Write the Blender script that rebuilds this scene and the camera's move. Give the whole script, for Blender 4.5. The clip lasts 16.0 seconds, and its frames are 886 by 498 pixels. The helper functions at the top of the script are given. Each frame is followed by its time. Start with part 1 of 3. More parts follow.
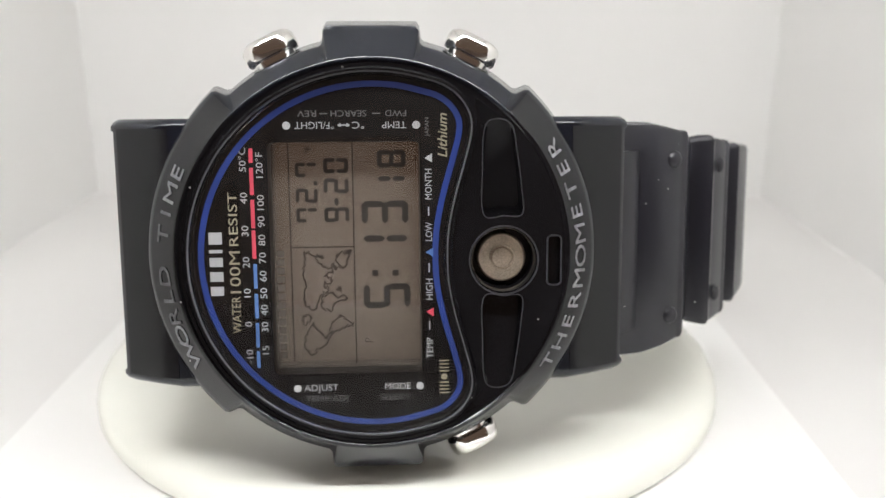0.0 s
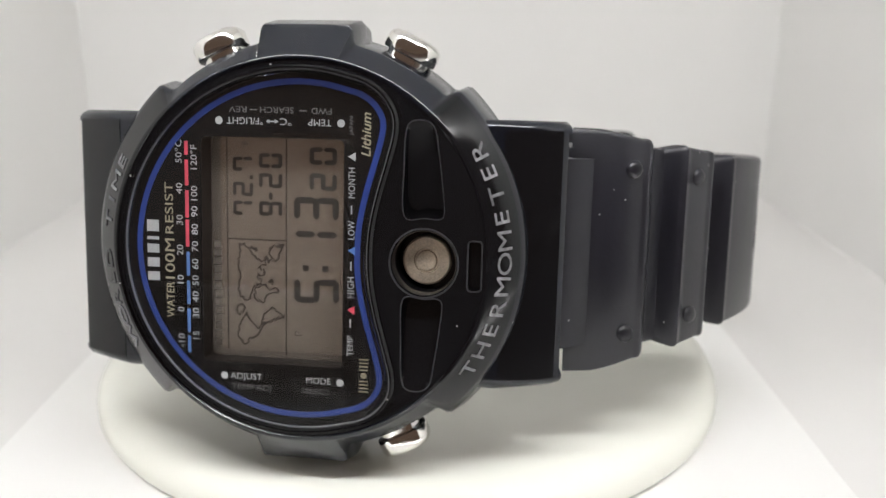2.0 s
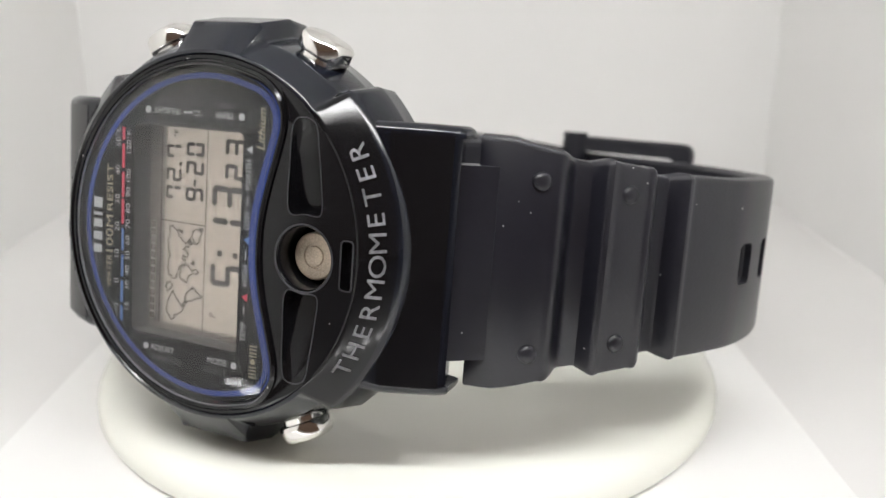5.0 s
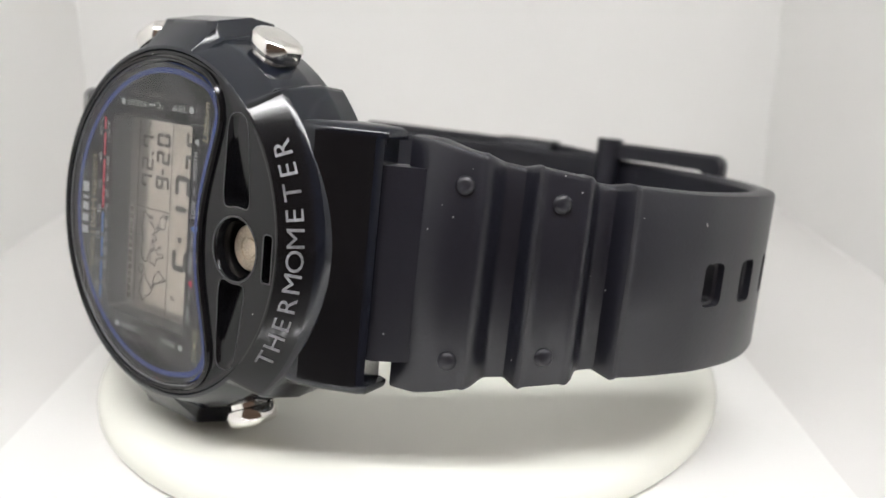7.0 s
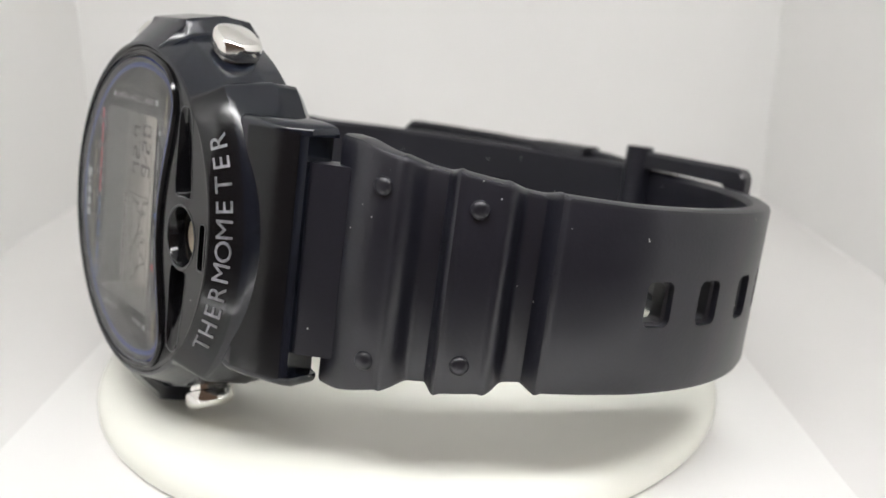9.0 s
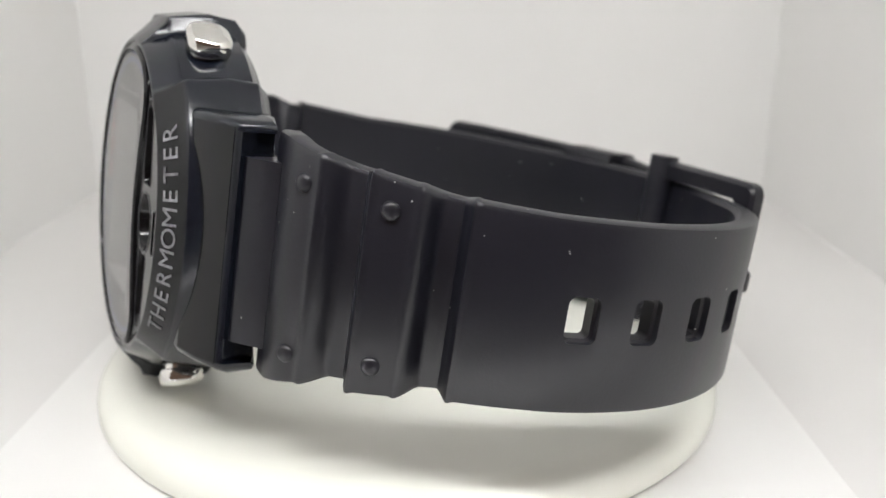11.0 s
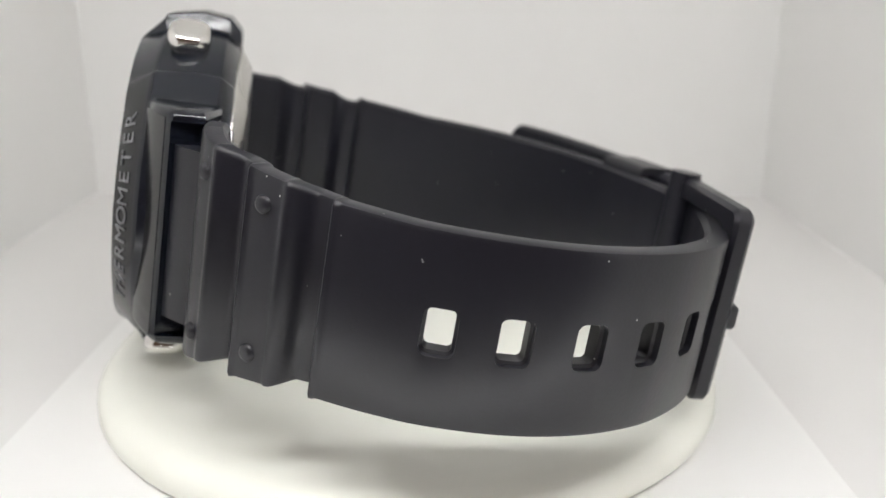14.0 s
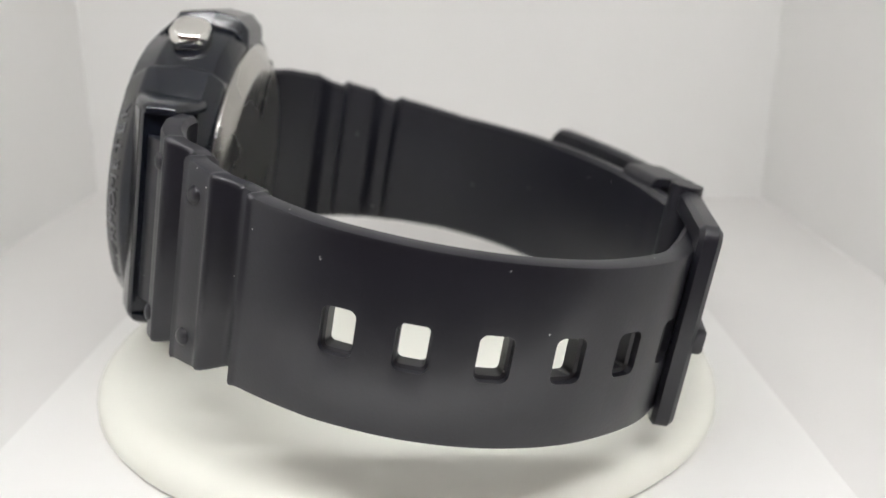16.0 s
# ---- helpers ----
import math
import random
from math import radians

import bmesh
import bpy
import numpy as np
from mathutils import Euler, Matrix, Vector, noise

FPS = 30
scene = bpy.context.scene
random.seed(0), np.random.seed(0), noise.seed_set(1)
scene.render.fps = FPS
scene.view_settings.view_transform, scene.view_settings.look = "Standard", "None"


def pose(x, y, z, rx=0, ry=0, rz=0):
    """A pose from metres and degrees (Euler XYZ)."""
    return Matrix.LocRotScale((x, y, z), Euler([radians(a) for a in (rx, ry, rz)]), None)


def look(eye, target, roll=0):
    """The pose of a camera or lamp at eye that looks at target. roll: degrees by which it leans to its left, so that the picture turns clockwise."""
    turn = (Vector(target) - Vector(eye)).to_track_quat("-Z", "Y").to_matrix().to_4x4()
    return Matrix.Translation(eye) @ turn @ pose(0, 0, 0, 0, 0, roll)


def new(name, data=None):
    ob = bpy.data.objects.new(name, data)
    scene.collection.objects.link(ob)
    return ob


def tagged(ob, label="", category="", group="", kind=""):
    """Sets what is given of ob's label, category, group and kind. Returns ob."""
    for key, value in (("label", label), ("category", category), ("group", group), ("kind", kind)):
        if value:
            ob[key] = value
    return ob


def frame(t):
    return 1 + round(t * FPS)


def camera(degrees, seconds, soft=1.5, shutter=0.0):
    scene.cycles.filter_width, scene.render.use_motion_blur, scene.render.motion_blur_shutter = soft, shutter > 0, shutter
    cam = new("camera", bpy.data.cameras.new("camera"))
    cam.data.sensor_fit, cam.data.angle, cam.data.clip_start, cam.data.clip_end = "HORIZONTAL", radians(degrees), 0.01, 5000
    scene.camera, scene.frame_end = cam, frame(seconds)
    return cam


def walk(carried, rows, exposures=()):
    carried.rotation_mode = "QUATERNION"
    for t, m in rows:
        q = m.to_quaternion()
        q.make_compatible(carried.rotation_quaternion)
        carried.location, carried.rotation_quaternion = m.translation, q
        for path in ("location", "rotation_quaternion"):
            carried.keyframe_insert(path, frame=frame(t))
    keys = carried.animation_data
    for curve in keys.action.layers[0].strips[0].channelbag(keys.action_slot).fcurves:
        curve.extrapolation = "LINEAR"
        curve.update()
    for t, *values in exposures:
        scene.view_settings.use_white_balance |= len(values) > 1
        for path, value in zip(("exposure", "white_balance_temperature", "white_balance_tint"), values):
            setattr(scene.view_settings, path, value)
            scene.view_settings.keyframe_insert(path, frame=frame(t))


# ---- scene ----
# ---- camera: stands still in front of the open light box ----
EYE = Vector((0.003586, -0.11110, 0.031344))
AHEAD = Vector((0.0, 0.95425, -0.29902))
cam = camera(54.63, 16.0, soft=1.5)
cam.data.dof.use_dof, cam.data.dof.focus_distance, cam.data.dof.aperture_fstop = True, 0.079, 30.0
VIEW = look(EYE, EYE + AHEAD, 0.403)
walk(cam, [(0.0, VIEW), (16.0, VIEW)], [(0.0, -0.28), (1.0, -0.34), (2.0, -0.43), (4.0, -0.42), (7.0, -0.35), (9.0, -0.39), (12.0, -0.46), (16.0, -0.53)])

# ---- light: a diffuser under the lid of the box; the added fill bar over its opening and the chips along its floor are built below ----
world = bpy.data.worlds.new("room_light")
scene.world = world
world.use_nodes = True
world.node_tree.nodes["Background"].inputs[0].default_value = (0.52, 0.355, 0.27, 1)
world.node_tree.nodes["Background"].inputs[1].default_value = 0.26


def area(name, m, sx, sy, power, color):
    lamp = bpy.data.lights.new(name, "AREA")
    lamp.shape, lamp.size, lamp.size_y = "RECTANGLE", sx, sy
    lamp.energy, lamp.color = power, color
    ob = new(name, lamp)
    ob.matrix_world = m
    return ob


area("lid_diffuser", pose(0, 0.030, 0.127), 0.15, 0.16, 0.008, (1.0, 0.995, 0.995))

# ---- turning: clockwise seen from above, about the middle of the platter ----
MM = 0.001


def spin(t):
    return pose(0, 0, 0, 0, 0, -5.9056 * t)


REST = Matrix(((0.99807, -0.01391, 0.06040, -0.002778),
               (0.06185, 0.15914, -0.98532, -0.035230),
               (0.00410, 0.98716, 0.15969, 0.006783),
               (0, 0, 0, 1)))
TOP = -0.01604          # height of the platter's surface
FLOOR = -0.0209        # floor of the light box


# ---- materials ----
def material(name, color, rough=0.5, metal=0.0, spec=0.5, vary=0.15, scale=400.0, bump=0.0, bump_scale=3000.0, coat=0.0, dust=0.0):
    """Principled, with two scales of colour change, fine relief and pale specks of dust. Scales are per metre."""
    m = bpy.data.materials.new(name)
    m.use_nodes = True
    nt = m.node_tree
    b = nt.nodes["Principled BSDF"]
    b.inputs["Roughness"].default_value, b.inputs["Metallic"].default_value = rough, metal
    b.inputs["Specular IOR Level"].default_value, b.inputs["Coat Weight"].default_value = spec, coat
    b.inputs["Coat Roughness"].default_value = 0.08
    tc = nt.nodes.new("ShaderNodeTexCoord")
    n1, n2 = nt.nodes.new("ShaderNodeTexNoise"), nt.nodes.new("ShaderNodeTexNoise")
    n1.inputs["Scale"].default_value, n2.inputs["Scale"].default_value = scale * 0.15, scale * 2
    for n in (n1, n2):
        nt.links.new(tc.outputs["Object"], n.inputs["Vector"])
        n.inputs["Detail"].default_value = 3
    mix = nt.nodes.new("ShaderNodeMath")
    mix.operation = "MULTIPLY_ADD"
    nt.links.new(n1.outputs["Fac"], mix.inputs[0])
    mix.inputs[1].default_value = 0.6
    half = nt.nodes.new("ShaderNodeMath")
    half.operation, half.inputs[1].default_value = "MULTIPLY", 0.4
    nt.links.new(n2.outputs["Fac"], half.inputs[0])
    nt.links.new(half.outputs[0], mix.inputs[2])
    ramp = nt.nodes.new("ShaderNodeValToRGB")
    ramp.color_ramp.elements[0].position, ramp.color_ramp.elements[1].position = 0.3, 0.7
    ramp.color_ramp.elements[0].color = (*[c * (1 - vary) for c in color], 1)
    ramp.color_ramp.elements[1].color = (*[min(1, c * (1 + vary)) for c in color], 1)
    nt.links.new(mix.outputs[0], ramp.inputs[0])
    out = ramp.outputs[0]
    if dust:
        v = nt.nodes.new("ShaderNodeTexVoronoi")
        v.inputs["Scale"].default_value = 790
        nt.links.new(tc.outputs["Object"], v.inputs["Vector"])
        near = nt.nodes.new("ShaderNodeMath")
        near.operation, near.inputs[1].default_value = "LESS_THAN", 0.075
        nt.links.new(v.outputs["Distance"], near.inputs[0])
        pick = nt.nodes.new("ShaderNodeSeparateColor")
        nt.links.new(v.outputs["Color"], pick.inputs[0])
        few = nt.nodes.new("ShaderNodeMath")
        few.operation, few.inputs[1].default_value = "LESS_THAN", dust
        nt.links.new(pick.outputs[0], few.inputs[0])
        both = nt.nodes.new("ShaderNodeMath")
        both.operation = "MULTIPLY"
        nt.links.new(near.outputs[0], both.inputs[0])
        nt.links.new(few.outputs[0], both.inputs[1])
        lay = nt.nodes.new("ShaderNodeMix")
        lay.data_type = "RGBA"
        nt.links.new(both.outputs[0], lay.inputs[0])
        nt.links.new(out, lay.inputs[6])
        lay.inputs[7].default_value = (0.45, 0.44, 0.42, 1)
        out = lay.outputs[2]
    nt.links.new(out, b.inputs["Base Color"])
    rr = nt.nodes.new("ShaderNodeMapRange")
    rr.inputs[3].default_value, rr.inputs[4].default_value = rough * 0.85, min(1, rough * 1.15)
    nt.links.new(n1.outputs["Fac"], rr.inputs[0])
    nt.links.new(rr.outputs[0], b.inputs["Roughness"])
    if bump:
        n3, bp = nt.nodes.new("ShaderNodeTexNoise"), nt.nodes.new("ShaderNodeBump")
        n3.inputs["Scale"].default_value, n3.inputs["Detail"].default_value = bump_scale, 4
        nt.links.new(tc.outputs["Object"], n3.inputs["Vector"])
        nt.links.new(n3.outputs["Fac"], bp.inputs["Height"])
        bp.inputs["Strength"].default_value, bp.inputs["Distance"].default_value = bump, 0.0001
        nt.links.new(bp.outputs[0], b.inputs["Normal"])
    return m


WHITE = material("white_sheet", (0.86, 0.855, 0.84), 0.55, vary=0.02, scale=30, bump=0.15, bump_scale=900)
BASE = material("box_floor_sheet", (0.80, 0.79, 0.775), 0.5, vary=0.02, scale=30, bump=0.15, bump_scale=900)
MAT = material("pvc_mat", (0.89, 0.885, 0.87), 0.35, vary=0.02, scale=30, bump=0.1, bump_scale=900)
PLATTER = material("platter_plastic", (0.94, 0.945, 0.865), 0.24, vary=0.02, scale=60)
RESIN = material("grey_resin", (0.0056, 0.0072, 0.0122), 0.2, spec=0.38, coat=0.15, vary=0.18, scale=500, bump=0.12, dust=0.06)
STRAP = material("black_resin", (0.0076, 0.0076, 0.0122), 0.36, vary=0.15, scale=500, bump=0.15, dust=0.13)
GLOSS = material("gloss_black", (0.005, 0.005, 0.006), 0.14, spec=0.34, vary=0.2, scale=500, dust=0.13)
# grey for the light caught on the gloss edges, put into the colour
EDGE_GLINT = material("painted_edge_glint", (0.032, 0.032, 0.036), 0.3, vary=0.3, scale=900)
RIM = material("bevel_reflection_grey", (0.13, 0.13, 0.135), 0.3, vary=0.1)
DIAL = material("dial_black", (0.006, 0.0055, 0.0055), 0.45, spec=0.12, vary=0.1, scale=500)
BLUE = material("dial_blue", (0.013, 0.034, 0.17), 0.35, vary=0.1)
RED = material("print_red", (0.50, 0.05, 0.08), 0.5, vary=0.05)
PALEBLUE = material("print_blue", (0.07, 0.15, 0.36), 0.5, vary=0.05)
INK = material("print_white", (0.36, 0.36, 0.36), 0.5, vary=0.05)
DIMINK = material("print_grey", (0.11, 0.107, 0.105), 0.5, vary=0.05)
GOLD = material("print_gold", (0.27, 0.24, 0.165), 0.45, vary=0.1)
WORN = material("worn_lettering", (0.17, 0.17, 0.18), 0.5, vary=0.8, scale=1500)
FAINT = material("rubbed_lettering", (0.055, 0.055, 0.06), 0.45, vary=0.95, scale=1300)
LCD = material("lcd_panel", (0.475, 0.41, 0.35), 0.15, metal=0.82, vary=0.03, scale=300)
LCDINK = material("lcd_ink", (0.03, 0.027, 0.024), 0.5, spec=0.2, vary=0.05)
LCDFAINT = material("lcd_faint_ink", (0.15, 0.13, 0.115), 0.4, metal=0.4, vary=0.05)
CHROME = material("polished_steel", (0.78, 0.77, 0.74), 0.12, metal=1.0, vary=0.05)
STEEL = material("case_back_steel", (0.55, 0.54, 0.51), 0.28, metal=1.0, vary=0.06, scale=900)
SENSOR = material("worn_sensor_metal", (0.50, 0.43, 0.34), 0.45, metal=0.6, vary=0.45, scale=2600, bump=0.4)


def glass_material():
    m = bpy.data.materials.new("mineral_glass")
    m.use_nodes = True
    b = m.node_tree.nodes["Principled BSDF"]
    b.inputs["Base Color"].default_value = (0.97, 0.98, 0.98, 1)
    b.inputs["Transmission Weight"].default_value = 1.0
    b.inputs["Roughness"].default_value, b.inputs["IOR"].default_value = 0.0, 1.52
    return m


GLASS = glass_material()

def glow_material(name, strength):
    m = bpy.data.materials.new(name)
    m.use_nodes = True
    p = m.node_tree.nodes["Principled BSDF"]
    p.inputs["Emission Color"].default_value = (1.0, 0.995, 0.998, 1)
    p.inputs["Emission Strength"].default_value = strength
    return m


# glow of the bar added to brighten the platter and the watch's front
FILL = glow_material("fill_glow", 70)
LED = glow_material("chip_glow", 20)


# ---- mesh helpers: all shapes of the watch are in millimetres, x to six o'clock, y to three o'clock, z out of the dial ----
def part(name, bm, mat, parent, label="", smooth=40, scale=MM):
    bmesh.ops.recalc_face_normals(bm, faces=bm.faces)
    for v in bm.verts:
        v.co *= scale
    me = bpy.data.meshes.new(name)
    bm.to_mesh(me)
    bm.free()
    me.materials.append(mat)
    if smooth:
        me.shade_smooth()
        me.set_sharp_from_angle(angle=radians(smooth))
    ob = new(name, me)
    ob.parent = parent
    if label:
        tagged(ob, label)
    return ob


def loft(rings, caps=True, closed=False, bm=None):
    """Skin over closed rings of equal count; caps fill the two ends, closed joins the last ring to the first."""
    bm = bm or bmesh.new()
    vs = [[bm.verts.new(p) for p in ring] for ring in rings]
    n = len(vs[0])
    pairs = list(zip(vs, vs[1:])) + ([(vs[-1], vs[0])] if closed else [])
    for a, b in pairs:
        for i in range(n):
            j = (i + 1) % n
            bm.faces.new((a[i], a[j], b[j], b[i]))
    if caps and not closed:
        bm.faces.new(vs[0][::-1])
        bm.faces.new(vs[-1])
    return bm


def ring(outline, z):
    return [(x, y, z) for x, y in outline]


def circle(r, n=96, cx=0.0, cy=0.0):
    return [(cx + r * math.cos(2 * math.pi * i / n), cy + r * math.sin(2 * math.pi * i / n)) for i in range(n)]


def rounded(x0, y0, x1, y1, r, n=5):
    pts = []
    for cx, cy, a in ((x1 - r, y1 - r, 0), (x0 + r, y1 - r, 90), (x0 + r, y0 + r, 180), (x1 - r, y0 + r, 270)):
        for i in range(n + 1):
            g = radians(a + 90 * i / n)
            pts.append((cx + r * math.cos(g), cy + r * math.sin(g)))
    return pts


def inset(outline, d):
    """The outline moved inwards by d (counter-clockwise outlines)."""
    out, n = [], len(outline)
    for i, (x, y) in enumerate(outline):
        ax, ay = outline[i - 1]
        bx, by = outline[(i + 1) % n]
        tx, ty = bx - ax, by - ay
        k = math.hypot(tx, ty) or 1
        out.append((x - ty / k * d, y + tx / k * d))
    return out


def slab(outline, z0, z1, edge=0.15, bm=None):
    """A plate with softened rims."""
    return loft([ring(inset(outline, edge), z0), ring(outline, z0 + edge), ring(outline, z1 - edge), ring(inset(outline, edge), z1)], bm=bm)


def spline(pts, per=8, closed=False):
    """Catmull-Rom through the points."""
    out, n = [], len(pts)
    for i in range(n if closed else n - 1):
        p = [pts[(i + k) % n] if closed else pts[min(max(i + k, 0), n - 1)] for k in (-1, 0, 1, 2)]
        for j in range(per):
            t = j / per
            out.append(tuple(0.5 * (2 * b + (c - a) * t + (2 * a - 5 * b + 4 * c - d) * t * t + (3 * b - a - 3 * c + d) * t ** 3)
                             for a, b, c, d in zip(*p)))
    if not closed:
        out.append(tuple(pts[-1]))
    return out


def strip(points, width, z0, z1, bm=None, closed=False):
    """A flat ribbon of the given width along points in the dial's plane."""
    bm = bm or bmesh.new()
    n = len(points)
    rows = []
    for i, (x, y) in enumerate(points):
        ax, ay = points[i - 1] if closed or i else points[0]
        bx, by = points[(i + 1) % n] if closed or i < n - 1 else points[-1]
        tx, ty = bx - ax, by - ay
        k = math.hypot(tx, ty) or 1
        dx, dy = -ty / k * width / 2, tx / k * width / 2
        rows.append([(x - dx, y - dy, z0), (x + dx, y + dy, z0), (x + dx, y + dy, z1), (x - dx, y - dy, z1)])
    return loft(rows, closed=closed, bm=bm)


def words(text, size, x, y, z, turn, width=None, shear=0.0, depth=0.03, bold=0.0, wide=1.0):
    """Lettering as a mesh, its middle at x, y; turn in degrees; width squeezes it to a length."""
    cu = bpy.data.curves.new("lettering", "FONT")
    cu.body, cu.size, cu.shear, cu.extrude, cu.offset = text, size / 0.70, shear, depth / 2, bold
    cu.align_x, cu.resolution_u = "LEFT", 3
    ob = bpy.data.objects.new("lettering", cu)
    scene.collection.objects.link(ob)
    bpy.context.view_layer.update()
    me = bpy.data.meshes.new_from_object(ob.evaluated_get(bpy.context.evaluated_depsgraph_get()))
    bpy.data.objects.remove(ob)
    bm = bmesh.new()
    bm.from_mesh(me)
    bpy.data.meshes.remove(me)
    xs = [v.co.x for v in bm.verts]
    ys = [v.co.y for v in bm.verts]
    k = width / (max(xs) - min(xs)) if width else wide
    mid = ((max(xs) + min(xs)) / 2, size / 2)
    c, s = math.cos(radians(turn)), math.sin(radians(turn))
    for v in bm.verts:
        a, b = (v.co.x - mid[0]) * k, v.co.y - mid[1]
        v.co = (x + a * c - b * s, y + a * s + b * c, z + v.co.z + depth / 2)
    return bm


# ---- light box ----
def sheet(name, corners, thick, mat, label, category="light box"):
    """A board: four inner corners, thickened away from the inside."""
    bm = bmesh.new()
    c = [Vector(p) for p in corners]
    n = (c[1] - c[0]).cross(c[3] - c[0]).normalized() * thick
    loft([[tuple(p) for p in c], [tuple(p - n) for p in c]], bm=bm)
    ob = part(name, bm, mat, None, smooth=0, scale=1)
    return tagged(ob, label, category, kind="structure")


BX, BACK, FRONT, LID = 0.0845, 0.1020, -0.078, 0.130
sheet("floor", [(-BX, FRONT, FLOOR), (BX, FRONT, FLOOR), (BX, BACK, FLOOR), (-BX, BACK, FLOOR)], 0.004, BASE, "white plastic floor of a small photo light box")
sheet("wall_back", [(-BX, BACK, FLOOR), (BX, BACK, FLOOR), (BX, BACK, LID), (-BX, BACK, LID)], 0.004, WHITE, "plain white back wall of the light box")
sheet("wall_left", [(-BX, FRONT, FLOOR), (-BX, BACK, FLOOR), (-BX, BACK, LID), (-BX, FRONT, LID)], 0.004, WHITE, "plain white side wall of the light box")
sheet("wall_right", [(BX, BACK, FLOOR), (BX, FRONT, FLOOR), (BX, FRONT, LID), (BX, BACK, LID)], 0.004, WHITE, "plain white side wall of the light box")
sheet("ceiling", [(-BX, BACK, LID), (BX, BACK, LID), (BX, FRONT, LID), (-BX, FRONT, LID)], 0.004, WHITE, "white lid of the light box with lamps below")


TABLETOP = material("table_top", (0.52, 0.51, 0.50), 0.45, vary=0.08, scale=25, bump=0.2, bump_scale=200)
sheet("ground", [(-0.8, -0.7, FLOOR - 0.006), (0.8, -0.7, FLOOR - 0.006), (0.8, 0.5, FLOOR - 0.006), (-0.8, 0.5, FLOOR - 0.006)], 0.03, TABLETOP, "pale grey table under the light box", "table")


def backdrop_mat():
    bm = slab(rounded(-47.2, -76, 47.6, 51, 2), 0, 0.6, 0.25)
    ob = part("backdrop_mat", bm, MAT, None)
    ob.location = (0, 0, FLOOR)
    return tagged(ob, "thin white plastic mat on the light box floor", "mat")


backdrop_mat()


# ---- turntable ----
def turntable():
    thing = tagged(new("turntable"), "round white glossy motorised display turntable on the mat", "turntable")
    thing.location = (-0.0008, 0, FLOOR + 0.0006)
    h = (TOP - FLOOR) / MM - 0.6
    rings = [ring(circle(r), z) for r, z in ((26, 0), (28.5, 0.05), (29, 0.1), (29, 0.15), (27, 0.19))]
    part("base", loft(rings), PLATTER, thing)
    prof = ((30, 0.2), (40.2, 0.06), (41.0, 0.1), (41.3, 0.4), (41.3, 1.2), (41.1, 2.0), (40.7, 2.7), (40.1, 3.35), (39.2, 3.9), (38.0, h - 0.2), (36.8, h - 0.04), (36.0, h), (20, h))
    disc = part("platter", loft([ring(circle(r, 160), z) for r, z in prof]), PLATTER, thing, "glossy off-white round platter with rounded rim")
    return thing, disc


TABLE, DISC = turntable()


# unseen lip, added only to carry the fill bar
sheet("added_front_lip", [(BX, FRONT, 0.090), (-BX, FRONT, 0.090), (-BX, FRONT, LID), (BX, FRONT, LID)], 0.004, WHITE, "unseen white lip added over the light box opening")


def added_bar():
    """An added, unseen fill bar on a narrow board behind the front lip, facing into the box and down."""
    thing = tagged(new("added_bar"), "unseen narrow white fill bar added behind the front lip", "lamp")
    thing.matrix_world = pose(0, FRONT + 0.0045, 0.100, -150, 0, 0)
    part("board", slab(rounded(-78, -5, 78, 5, 1), 0, 1.0, 0.2), WHITE, thing)
    part("fill_bar", slab(rounded(-75, -3, 75, 3, 1), 1.0, 2.4, 0.3), FILL, thing, "glowing white bar added as fill light", smooth=0)


added_bar()


def led_strip():
    """A row of bright chips on a narrow flat board along the front edge of the floor."""
    thing = tagged(new("led_strip"), "narrow white strip of small bright lamps along the light box floor", "lamp")
    thing.matrix_world = pose(0, -0.0640, FLOOR + 0.0006, 0, 0, 0)
    part("board", slab(rounded(-78, -4, 78, 4, 1), 0, 0.5, 0.1), WHITE, thing)
    chip = part("led_chip", slab(rounded(-1.3, -1.3, 1.3, 1.3, 0.3, 2), 0.5, 0.9, 0.1), LED, thing, "glowing white lamp chip", smooth=0)
    chip.location.x = -75 * MM
    for k in range(1, 26):
        more = new("led_chip", chip.data)
        more.parent = thing
        more.location.x = (-75 + 6 * k) * MM
        tagged(more, "glowing white lamp chip")


led_strip()
watch = tagged(new("wrist_watch"), "black digital watch standing on its side on the turntable", "watch")
watch.matrix_world = REST


# ---- case ----
def bump_step(a, lo, hi, soft):
    """1 between the angles lo and hi, with soft flanks."""
    return max(0.0, min(1.0, (a - lo) / soft + 0.5, (hi - a) / soft + 0.5))


def case_radius(deg):
    """Outline of the case: guards at three and nine o'clock, pusher recesses beside them, shoulders towards the strap."""
    a = abs(((deg + 90) % 180) - 90)          # 0 along the strap, 90 at the guards
    r = 21.2 - 1.3 * bump_step(a, 47.5, 95, 1.6)
    if a > 70:
        g = bump_step(a, 77.6, 105, 1.6)
        flat = 21.2 / max(0.5, math.sin(radians(a)))
        r = r * (1 - g) + flat * g
    return r


